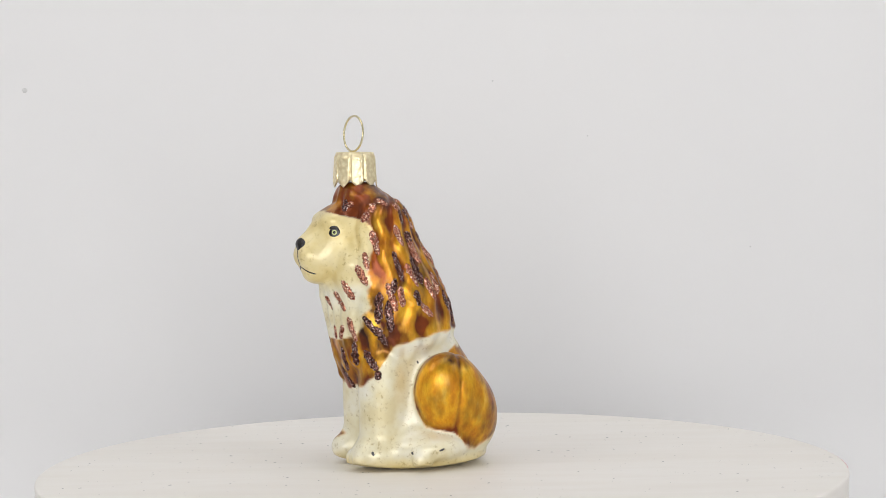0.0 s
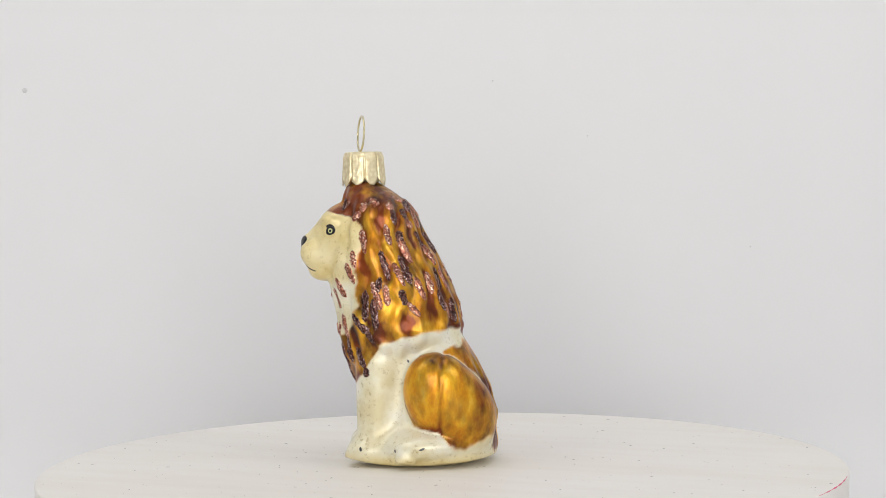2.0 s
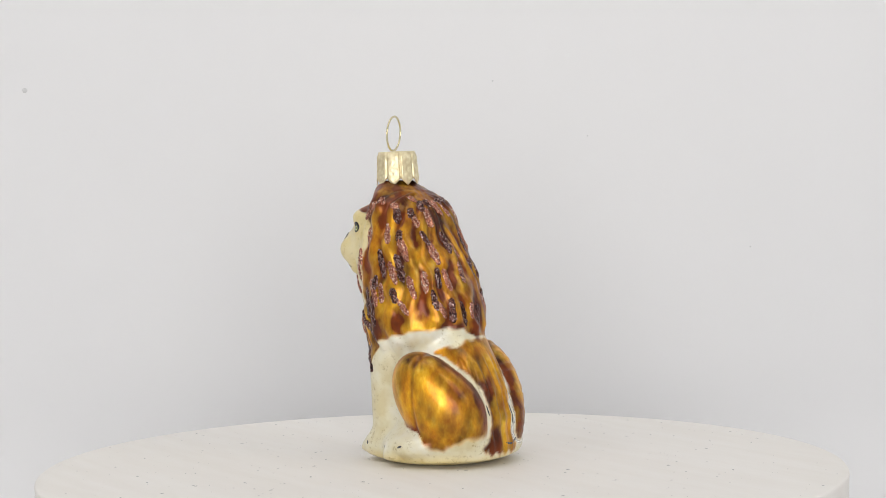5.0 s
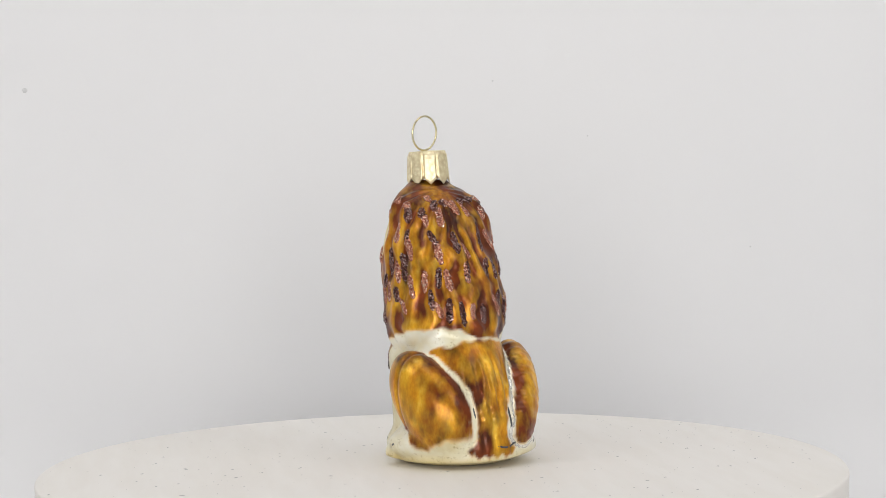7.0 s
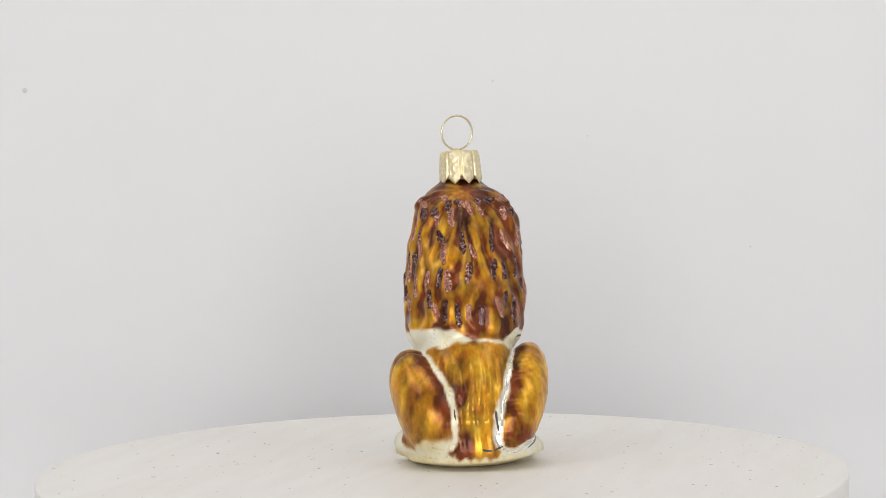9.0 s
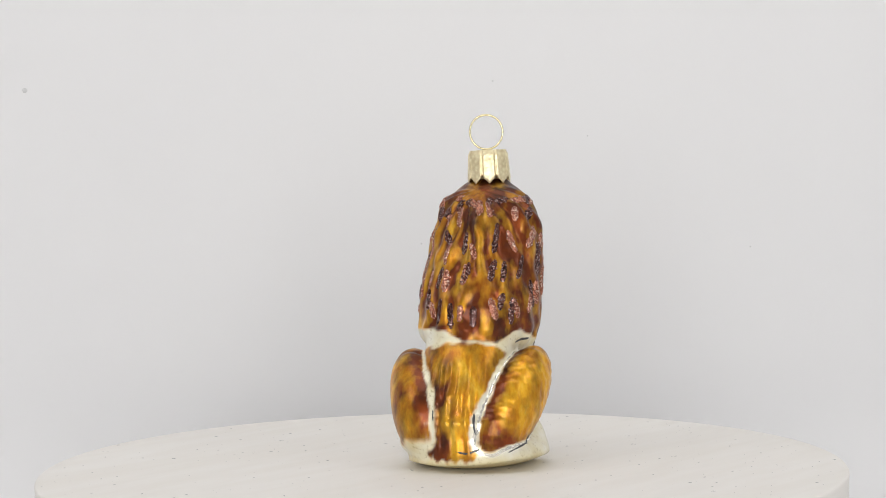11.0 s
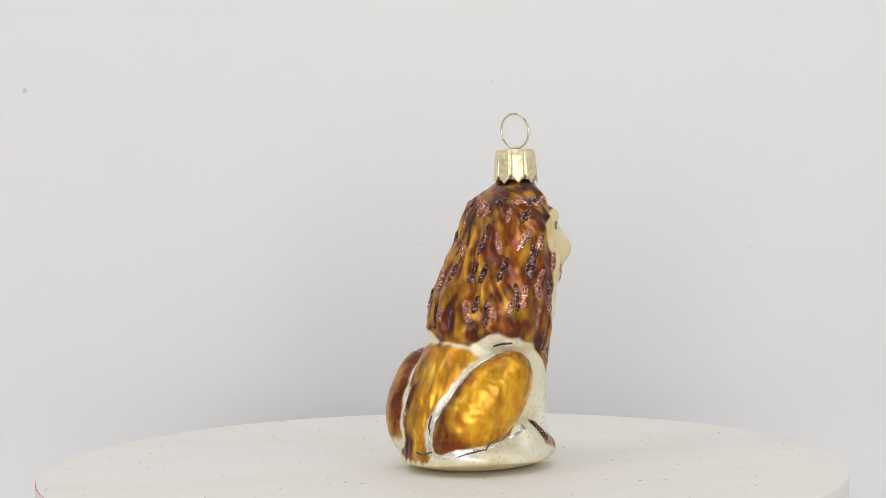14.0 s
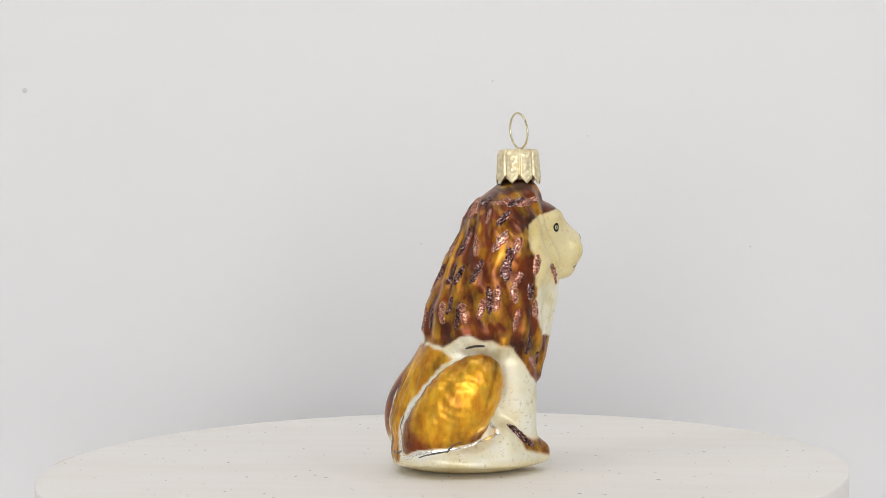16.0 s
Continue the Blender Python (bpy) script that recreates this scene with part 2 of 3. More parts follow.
TORSO = [(0.6, -15.5, 15.1, 13.5), (6, -18.4, 15.1, 14.7), (14, -19.7, 16.5, 14.2), (22, -17.6, 18.0, 13.3), (30, -13.9, 19.1, 13.2), (36, -10.2, 20.2, 13.5), (42, -7.9, 20.3, 13.1)]
BASE = [(0.0, -16.5, 14.7, 18.7), (0.8, -17.8, 15.8, 19.4), (2.6, -18.9, 16.5, 19.3), (5.0, -18.8, 15.2, 18.0), (7.6, -17.6, 13.4, 15.8), (10.0, -15.6, 11.0, 12.6)]
MANE = [(22, 12.1, 20.3, 4.4), (27, 3.1, 22.1, 9.9), (31.5, -6.0, 23.6, 13.6), (35, -9.0, 24.5, 15.9), (39, -10.2, 25.0, 17.0), (45, -9.1, 25.5, 17.2), (51, -7.0, 27.1, 17.1), (58, -3.8, 28.6, 16.5), (65, 0.2, 25.5, 15.6), (70, 2.3, 23.8, 14.7), (74, 4.8, 23.0, 13.1), (77, 8.6, 22.8, 9.9), (79.0, 11.2, 22.4, 7.0), (80.5, 13.7, 20.8, 5.3)]


def lock_relief(p):
    """Wavy locks of the mane, about -1 to 1 mm."""
    around = np.arctan2(p[1], p[0] - 9.0)
    z = p[2]
    warp = 0.9 * np.sin(z * 0.24 + around * 3 + 1.1 * np.sin(around * 2)) + 0.5 * np.sin(z * 0.55 - around * 5)
    locks = 0.40 * np.sin(around * 17 + 0.08 * z + 1.15 * warp)
    locks += 0.20 * np.sin(around * 9 - 0.30 * z + 2.0 * np.sin(around * 5 + z * 0.13))
    locks += 0.12 * np.sin(z * 0.85 + around * 6 + 2.2 * np.sin(around * 9 + z * 0.2))
    return locks


def pieces(p):
    """Distances to the moulded forms, in the figure's own space (mm; forward, left, up)."""
    d = {}
    fur = 0.22 * np.sin(2.1 * p[1] + 0.9 * np.sin(0.3 * p[2])) + 0.12 * np.sin(3.7 * p[1] - 0.4 * p[2])
    d["torso"] = loft(p, TORSO, 2.3) - fur * np.clip((-p[0] - 5) / 4, 0, 1) * np.clip((32 - p[2]) / 4, 0, 1)
    mane = loft((p[0], p[1] - np.interp(p[2], [36, 54, 70, 79], [0.01, -0.60, -1.38, -0.27]), p[2]), MANE)
    locks = lock_relief(p)
    d["mane"] = mane - locks * np.clip((p[2] - 24) / 8, 0, 1) * np.clip((80 - p[2]) / 4, 0, 1)
    whole = p
    p = (p[0] - 0.30, p[1] - 0.10 - 0.10 * (p[0] - 22), p[2] - 0.70)      # the head turns a little to its left
    head = ellipsoid(p, (20.5, 0, 63.5), (10.5, 9.2, 11.0))
    head = smin(head, ellipsoid(p, (28.4, 0, 58.6), (6.0, 6.4, 5.4)), 3.0)
    head = smin(head, capsule(p, (23.5, 0, 66.6), (32.4, 0, 62.8), 4.8, 2.6), 3.0)
    head = smin(head, ellipsoid(p, (28.6, 0, 54.6), (4.4, 4.6, 3.0)), 1.6)
    for s in (1, -1):
        head = smin(head, ellipsoid(p, (25.0, 4.6 * s, 69.4), (3.6, 3.2, 2.2)), 2.4)
        head = smin(head, ellipsoid(p, (31.6, 2.7 * s, 59.8), (3.5, 3.2, 3.6)), 1.3)
    d["head"] = head
    p = (whole[0] + 0.8, whole[1], whole[2])
    beard = smin(capsule(p, (22, 0, 52), (20, 0, 40), 6.0, 5.0), capsule(p, (22, 4, 47), (20, 6, 33), 4.0, 3.5), 2)
    beard = smin(beard, capsule(p, (22.6, -4.5, 49), (19.6, -6.5, 27), 4.6, 2.6), 4)
    p = whole
    d["beard"] = beard - 0.55 * np.sin(1.9 * p[1] + 0.8 * np.sin(0.35 * p[2]))
    legs = None
    for s, foot, key in ((1, 17.4, "leg_l"), (-1, 17.8, "leg_r")):
        leg = capsule(p, (12.79, 8.0 * s, 30), (13.99, 7.65 * s, 6), 7.0, 5.6)
        if s > 0:
            paw = ellipsoid(p, (15.18, 8.33, 4.6), (7.4, 6.6, 5.0))
            toes = [ellipsoid(p, (20.38, 4.53 + 3.1 * k, 3.4), (2.6, 1.9, 2.8)) for k in range(3)]
            for toe in toes:
                paw = smin(paw, toe, 0.7)
        else:
            paw = capsule(p, (8.0, -12.4, 8.4), (19.57, -7.78, 4.90), 5.8, 3.9)
            d["paw_r"], d["shin_r"] = paw, leg
        leg = smin(leg, paw, 2.5)
        d[key] = leg
        legs = leg if legs is None else np.minimum(legs, leg)
    d["legs"] = legs
    seam = 0.45 * np.exp(-((p[0] + 5.0 + 0.06 * (p[2] - 18)) / 0.7) ** 2) * np.clip((p[2] - 8) / 3, 0, 1)
    d["haunch_l"] = seam + smin(ellipsoid(p, (-5.55, 12.92, 19.09), (10.61, 8.29, 14.94), -22, -19), ellipsoid(p, (-10.4, 8.9, 13.2), (9.3, 8.0, 11.4), 0, -10), 6.0)
    crinkle = 0.17 * np.sin(1.5 * p[0] + 1.1 * p[2] + 1.6 * np.sin(0.7 * p[2])) * np.sin(0.9 * p[2] - 0.6 * p[0] + 1.2 * np.sin(0.8 * p[0]))
    d["haunch_r"] = crinkle + smin(ellipsoid(p, (-4.59, -14.47, 18.65), (9.84, 7.65, 17.84), -36, 15), ellipsoid(p, (-9.99, -9.34, 11.0), (7.6, 6.4, 9.0), -10, 8), 3.0)
    foot = ellipsoid(p, (-0.24, 13.37, 6.55), (10.77, 7.56, 4.6), -4)
    for k in range(3):
        foot = smin(foot, ellipsoid(p, (6.6 - 0.8 * k, 12.4 + 3.1 * k, 3.5), (3.0, 1.9, 3.0)), 0.7)
    foot = smin(foot, ellipsoid(p, (0.14, -12.85, 4.41), (16.22, 8.37, 4.6), -6), 1.5)
    slab = loft((p[0], p[1] + 2.31, p[2]), BASE, 2.15)
    d["feet"] = smin(foot, slab, 2.0)
    return d


def figure_field(p):
    d = pieces(p)
    f = smin(d["torso"], d["legs"], 2.5)
    f = smin(f, d["feet"], 5.0)
    f = smin(f, d["haunch_l"], 1.3)
    f = smin(f, d["haunch_r"], 1.3)
    m = smin(d["mane"], d["beard"], 1.5)
    m = smin(m, d["head"], 1.2)
    f = smin(f, m, 0.8)
    sole = 0.25 + 0.0167 * np.maximum(np.hypot((p[0] - 2.73) * 0.9, p[1] - 0.6) - 8.0, 0) ** 2
    return np.maximum(f, np.minimum(sole, 5.5) - p[2]), d      # shallow rounded underside, flat where it stands


def surface(field, lo, hi, step):
    """Surface nets: verts and quads of the zero level of a field."""
    n = [int((b - a) / step) + 1 for a, b in zip(lo, hi)]
    ax = [a + step * np.arange(k) for a, k in zip(lo, n)]
    grid = np.meshgrid(*ax, indexing="ij")
    f = field(grid)
    inside = f < 0
    cell = np.zeros([k - 1 for k in n], int)
    total = np.zeros([k - 1 for k in n] + [3])
    corners = [(i, j, k) for i in (0, 1) for j in (0, 1) for k in (0, 1)]

    def at(a, c):
        return a[c[0]:c[0] + n[0] - 1, c[1]:c[1] + n[1] - 1, c[2]:c[2] + n[2] - 1]

    for a in corners:
        for axis in range(3):
            if a[axis]:
                continue
            b = tuple(v + (i == axis) for i, v in enumerate(a))
            fa, fb = at(f, a), at(f, b)
            cross = (fa < 0) != (fb < 0)
            t = np.where(cross, fa / np.where(cross, fa - fb, 1), 0)
            for i in range(3):
                total[..., i] += np.where(cross, a[i] + (t if i == axis else 0), 0)
            cell += cross
    used = cell > 0
    index = np.full(used.shape, -1)
    index[used] = np.arange(used.sum())
    where = np.argwhere(used)
    verts = np.array(lo) + step * (where + total[used] / cell[used][:, None])
    quads = []
    for axis in range(3):
        a, b = [i for i in range(3) if i != axis]
        low = [slice(0, -1)] * 3
        high = [slice(0, -1)] * 3
        high[axis] = slice(1, None)
        flip = np.argwhere(inside[tuple(low)] != inside[tuple(high)])
        flip = flip[(flip[:, a] > 0) & (flip[:, b] > 0) & np.all(flip < np.array(used.shape), axis=1)]
        first = inside[flip[:, 0], flip[:, 1], flip[:, 2]]
        ring = []
        for da, db in ((0, 0), (1, 0), (1, 1), (0, 1)):
            q = flip.copy()
            q[:, a] -= da
            q[:, b] -= db
            ring.append(index[q[:, 0], q[:, 1], q[:, 2]])
        ring = np.stack(ring, 1)
        turn = first if axis != 1 else ~first
        quads.append(np.where(turn[:, None], ring, ring[:, ::-1]))
    quads = np.concatenate(quads)
    return verts, quads[np.all(quads >= 0, axis=1)]


def step_up(x, a, b):
    t = np.clip((x - a) / (b - a), 0, 1)
    return t * t * (3 - 2 * t)


def waves(x, y, z):
    """Gentle uneven edge, about -1 to 1."""
    return 0.5 * np.sin(0.9 * x + 1.7 * np.sin(0.6 * z)) + 0.3 * np.sin(1.3 * y + 0.8 * z) + 0.2 * np.sin(2.9 * z + 1.9 * x)


def paint_masks(v, d):
    u, w, z = v
    rough = waves(u, w, z)
    upper = np.minimum(np.minimum(d["mane"], d["beard"]), d["head"])
    lower = np.minimum(np.minimum(d["torso"], d["legs"]), np.minimum(d["feet"], np.minimum(d["haunch_l"], d["haunch_r"])))
    # the mane's painted lower edge hangs to a point on the chest
    hem = np.interp(u, [-12, -2, 6, 12, 17, 21, 25], [39.0, 38.4, 36.8, 34.6, 27.0, 22.0, 20.4])
    hem = hem - 3.2 * step_up(-w, -5, 2) * step_up(-u, 2, 7)
    mane = step_up(z - hem + 0.5 * rough, -0.5, 0.6)
    # face and beard stay cream, below the dark forelock
    edge = np.interp(z, [34.5, 38, 46, 52, 57, 62, 68, 70.0, 72.5], [30, 21.5, 18.5, 18.5, 19.0, 17.0, 16.5, 18.5, 28])
    face = step_up(u - edge - rough * 0.7, -0.6, 0.6)
    mane = mane * (1 - face)
    reach = d["feet"] + 2.6 * step_up(-u, 3.5, 8)
    hl = step_up(np.minimum(np.minimum(d["torso"], reach), d["legs"]) - d["haunch_l"], 0.25, 0.9) * step_up(z + rough * 0.5 + 0.15 * np.sin(2.6 * u) - np.interp(u, [-18, -15, -11, -6, -3, 2], [8.0, 6.2, 4.6, 5.6, 9.0, 10.6]), 0, 2.2)
    hr = step_up(np.minimum(np.minimum(d["torso"], d["feet"]), d["legs"]) - d["haunch_r"], 0.35, 1.0) * step_up(z + rough * 0.8 - np.interp(u, [-16, 4], [3.0, 6.0]), 0, 1.5)
    hl, hr = hl * (1 - mane), hr * (1 - mane)
    clear = np.minimum(d["haunch_l"], d["haunch_r"] - 0.6)
    half = np.interp(z, [3, 8, 20, 34], [6.0, 9.0, 12.0, 12.5])
    back = step_up(clear + 0.25 * rough, 0.7, 1.5) * step_up(half - np.abs(w + 0.6) + 0.8 * rough, -0.2, 0.8) * step_up(-u, 3, 6)
    back = back * step_up(z + 1.6 * rough + 0.8 * np.sin(2.3 * w), 2.6, 5.0) * step_up(np.interp(w, [-13, -9, -5, 3, 7, 12], [32.5, 34.6, 36.0, 35.8, 34.4, 32.8]) - z + 0.7 * rough, -0.4, 0.6)
    back = back * (1 - mane) * (1 - hl) * (1 - hr)
    paw = step_up(1 - ((u - 16.0) / 8.0) ** 2 - ((w + 10.5) / 6.2) ** 2, 0.05, 0.35) * step_up(z - np.interp(u, [8, 23], [9.0, 4.2]), -0.5, 0.8) * step_up(15 - z, 0, 2) * step_up(d["shin_r"] - d["paw_r"], -0.6, 0.6)
    amber = np.clip(mane + hl + hr + back + paw, 0, 1)
    # share of brown; the mane browner in valleys, crown, hem, chest tip, right side
    around = np.arctan2(w, u - 9)
    valley = step_up(-lock_relief(v), -0.15, 0.55)
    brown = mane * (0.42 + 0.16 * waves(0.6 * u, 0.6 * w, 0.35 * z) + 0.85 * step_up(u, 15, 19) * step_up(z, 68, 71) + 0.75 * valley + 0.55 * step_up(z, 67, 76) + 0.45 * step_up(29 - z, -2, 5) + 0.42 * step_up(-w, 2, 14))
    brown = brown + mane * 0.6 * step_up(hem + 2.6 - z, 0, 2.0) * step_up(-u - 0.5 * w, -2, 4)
    for at, size in (((11, 16.6, 38), 2.4), ((-10.4, 0.7, 38.4), 2.4), ((4, 17.0, 41), 1.4), ((-2.7, 17.0, 9.6), 1.7), ((-18.5, 2.6, 8.2), 2.6), ((-16.5, 7.2, 8.6), 2.2), ((-10, -4, 35.6), 2.4), ((3, -17, 60), 1.8), ((6, -17.5, 49), 1.6)):
        brown = brown + 1.1 * np.exp(-(((u - at[0]) ** 2 + (w - at[1]) ** 2 + ((z - at[2]) * 0.7) ** 2) / size ** 2)) * amber
    bed = np.minimum(np.minimum(d["torso"], d["feet"]), d["legs"])
    open_l = np.minimum(np.minimum(d["torso"], reach), d["legs"])
    rim_l = np.exp(-(np.maximum(open_l - d["haunch_l"] - 0.3, 0) / (3.2 + 2.4 * step_up(-u, 0, 8))) ** 2) * (0.6 + 0.4 * step_up(-u, -2, 8))
    rim_r = np.exp(-(np.maximum(bed - d["haunch_r"] - 0.3, 0) / 3.0) ** 2)
    crease = np.exp(-((u + 5.0 + 0.06 * (z - 18)) / 0.6) ** 2) * step_up(z, 8, 11)
    brown = brown + hl * (0.06 + 0.75 * rim_l + 0.45 * crease + 0.12 * step_up(-u - 5 - 0.06 * (z - 18), 0, 1.5) + 0.75 * np.exp(-((w - 3.5 - 0.275 * (z - 8)) / 2.3) ** 2) * step_up(-u, 5, 9))
    brown = brown + hl * (0.62 * step_up(17.0 - w, 0, 5) * step_up(u, -6, -3) + 0.50 * step_up(z + 0.2 * rough, 26, 33))
    brown = brown + hr * (0.55 * step_up(17.5 + w, 0, 5.5) + 0.40 * step_up(z + 0.2 * rough, 27, 34))
    brown = brown + hr * (0.04 + 0.75 * rim_r + 0.30 * np.exp(-((u - 2.0 - 0.3 * (z - 18)) / 0.6) ** 2))
    brown = brown + back * (0.34 + 0.55 * np.exp(-((w - 3.4 - 0.12 * (z - 12)) / 3.2) ** 2) * step_up(30 - z, 0, 8) + 0.55 * step_up(12 - z, 0, 6) * step_up(w, -2, 1)) + paw * 0.7
    groove = np.exp(-((d["haunch_r"] - np.minimum(d["torso"], d["feet"])) / 0.35) ** 2) * (lower < upper) * step_up(-w, -30, -2)
    groove = np.maximum(groove, 0.30 * step_up(-u, 7, 10) * step_up(31 - z, 0, 3) * step_up(z, 4, 8) * step_up(-w, -6, 2))
    groove = groove * (1 - amber)
    warm = np.maximum(step_up(z, 50, 54) * face, step_up(5.5 - z, 0, 4))
    return np.stack([amber, np.clip(brown, 0, 1), np.clip(groove, 0, 1), warm], 1)


def ornament():
    root = tagged(new("christmas_ornament"), "blown-glass sitting lion ornament in cream and amber lacquer on the turntable", "ornament")
    lo, hi, step = (-23.0, -24.0, -0.6), (38.0, 24.0, 82.0), 0.55
    verts, quads = surface(lambda g: figure_field(g)[0], lo, hi, step)
    p = [verts[:, 0], verts[:, 1], verts[:, 2]]
    _, d = figure_field(p)
    masks = paint_masks(p, d)
    # which moulded form each point belongs to
    names = ["torso", "leg_l", "leg_r", "feet", "haunch_l", "haunch_r", "mane", "head"]
    dist = np.stack([np.minimum(d["mane"], d["beard"]) if k == "mane" else d[k] for k in names], 1)
    owner = dist.argmin(1)
    shown = verts.copy()
    shown[:, 1] += LEAN * shown[:, 2]
    shown *= MM
    whole = bpy.data.meshes.new("glass_form")
    whole.from_pydata(shown.tolist(), [], quads.tolist())
    whole.update()
    normals = np.zeros(len(shown) * 3)
    whole.vertex_normals.foreach_get("vector", normals)
    normals = normals.reshape(-1, 3)
    face_owner = owner[quads[:, 0]]
    kinds = [("torso", "pearly cream glass body with a brown-striped back"), ("foreleg", "cream glass foreleg and paw"), ("foreleg", "cream glass foreleg, its paw daubed brown"),
             ("base", "cream glass hind feet and base"), ("haunch", "amber lacquered glass haunch with brown edges"), ("haunch", "mottled amber glass haunch rimmed with bare silver"),
             ("mane", "amber and brown lacquered glass mane in wavy locks"), ("head", "cream glass lion face")]
    for i, (name, label) in enumerate(kinds):
        chosen = quads[face_owner == i]
        if not len(chosen):
            continue
        keep, faces = np.unique(chosen, return_inverse=True)
        faces = faces.reshape(-1, 4)
        ob = part(name, shown[keep], faces, GLASS, root, label)
        layer = ob.data.attributes.new("paint", "FLOAT_COLOR", "POINT")
        layer.data.foreach_set("color", masks[keep].astype(np.float32).ravel())
        ob.data.normals_split_custom_set_from_vertices(normals[keep].tolist())
    bpy.data.meshes.remove(whole)
    return root, BVHTree.FromPolygons(shown.tolist(), quads.tolist())


def crimped_cap(root):
    """A gold foil cap of eight crimped tongues with pointed ends, and its wire loop."""
    verts, faces = [], []
    steps, r0 = 144, 5.70
    rows = 9
    for i in range(steps):
        a = 2 * math.pi * i / steps
        f = (i / steps * 9) % 1
        tongue = abs(f - 0.5) * 2                      # 0 mid tongue, 1 at the slit
        drop = 2.1 * (1 - tongue)
        slit = -0.6 * max(0, tongue - 0.78) / 0.22
        for q in range(rows):
            t = q / (rows - 1)
            z = 9.0 - t * (7.3 + drop)
            r = r0 + 0.45 * t + slit * min(1, 0.25 + t)
            if q == 0:
                r -= 0.5
            rim = 0.14 * math.exp(-((tongue - 0.72) / 0.1) ** 2) * (0.3 + 0.7 * t)
            verts.append(((r + rim) * math.cos(a), (r + rim) * math.sin(a), z + (0.25 if q == 0 else 0)))
    for i in range(steps):
        j = (i + 1) % steps
        for q in range(rows - 1):
            faces.append((i * rows + q, i * rows + q + 1, j * rows + q + 1, j * rows + q))
    top = len(verts)
    verts.append((0, 0, 9.45))
    faces += [(i * rows, ((i + 1) % steps) * rows, top) for i in range(steps)]
    verts = [tuple(c * MM for c in v) for v in verts]
    ob = part("cap", verts, faces, GOLD, root, "crimped gold foil cap with embossed tongues")
    solid = ob.modifiers.new("foil", "SOLIDIFY")
    solid.thickness, solid.offset = 0.00025, -1
    ob.matrix_local = pose(0.0174, -0.0003, 0.0796, -2, 1, 20)
    return ob


def wire_loop(root):
    verts, faces = [], []
    n, k, big, small = 72, 8, 4.85, 0.30
    for i in range(n):
        a = 2 * math.pi * i / n
        sm = small * (1 + 0.10 * math.sin(i * 2.1))
        for j in range(k):
            b = 2 * math.pi * j / k
            r = big + sm * math.cos(b)
            verts.append((r * math.cos(a) * MM * 0.98, sm * math.sin(b) * MM, r * math.sin(a) * MM * 1.02))
    for i in range(n):
        for j in range(k):
            faces.append((i * k + j, ((i + 1) % n) * k + j, ((i + 1) % n) * k + (j + 1) % k, i * k + (j + 1) % k))
    ob = part("wire_loop", verts, faces, WIRE, root, "thin pale gold wire hanging loop")
    ob.matrix_local = pose(0.0179, 0.0006, 0.0941, -4, 4, 107)
    return ob


def ribbon(name, tree, guides, width, lift, mat, root, label="", grain=0.0, rng=None, across=5):
    """A raised stroke of paint along guide points, laid on the glass and rounded off at its ends."""
    verts, faces = [], []
    n = len(guides)
    for i, g in enumerate(guides):
        at, normal, _, _ = tree.find_nearest(g)
        ahead, behind = guides[min(i + 1, n - 1)], guides[max(i - 1, 0)]
        along = (ahead - behind).normalized()
        side = normal.cross(along).normalized()
        t = i / (n - 1) * 2 - 1
        w = width / 2 * math.sqrt(max(0.04, 1 - abs(t) ** 3.2))
        if rng is not None:
            w *= 0.68 + 0.5 * rng.random()
        for j in range(across):
            q = j / (across - 1) * 2 - 1
            spot, nm, _, _ = tree.find_nearest(at + side * (q * w))
            h = lift * (1 - q * q) * (1 - 0.8 * t ** 6) - (0.00006 if abs(q) == 1 or i in (0, n - 1) else 0)
            if rng is not None and abs(q) < 1:
                h += grain * (rng.random() - 0.3)
            verts.append(spot + nm * h)
    for i in range(n - 1):
        for j in range(across - 1):
            faces.append((i * across + j, i * across + j + 1, (i + 1) * across + j + 1, (i + 1) * across + j))
    return part(name, verts, faces, mat, root, label)


def patch(name, tree, centre, size, lift, mat, root, label="", tilt=0.0):
    """A rounded dab of enamel on the glass; size: half width and half height in mm."""
    at, normal, _, _ = tree.find_nearest(Vector(centre) * MM)
    up = (Vector((0, 0, 1)) - normal * normal.z).normalized()
    side = up.cross(normal)
    verts, faces = [at + normal * lift], []
    rings, steps = 4, 18
    for k in range(1, rings + 1):
        q = k / rings
        for i in range(steps):
            a = 2 * math.pi * i / steps
            x, y = size[0] * q * math.cos(a) * MM, size[1] * q * math.sin(a) * MM
            c, sn = math.cos(radians(tilt)), math.sin(radians(tilt))
            spot, nm, _, _ = tree.find_nearest(at + side * (x * c - y * sn) + up * (x * sn + y * c))
            verts.append(spot + nm * (lift * (1 - 0.5 * q * q) if k < rings else -0.00003))
    for i in range(steps):
        j = (i + 1) % steps
        faces.append((0, 1 + i, 1 + j))
        for k in range(rings - 1):
            faces.append((1 + k * steps + i, 1 + (k + 1) * steps + i, 1 + (k + 1) * steps + j, 1 + k * steps + j))
    return part(name, verts, faces, mat, root, label)


def smooth_guides(points, n):
    """Evenly spaced points along a soft line through a few given ones (mm)."""
    pts = [Vector(p) * MM for p in points]
    out = []
    for i in range(n):
        t = i / (n - 1) * (len(pts) - 1)
        k = min(int(t), len(pts) - 2)
        f = t - k
        p0, p1, p2, p3 = pts[max(k - 1, 0)], pts[k], pts[k + 1], pts[min(k + 2, len(pts) - 1)]
        out.append(0.5 * (2 * p1 + (p2 - p0) * f + (2 * p0 - 5 * p1 + 4 * p2 - p3) * f * f + (3 * p1 - p0 - 3 * p2 + p3) * f ** 3))
    return out


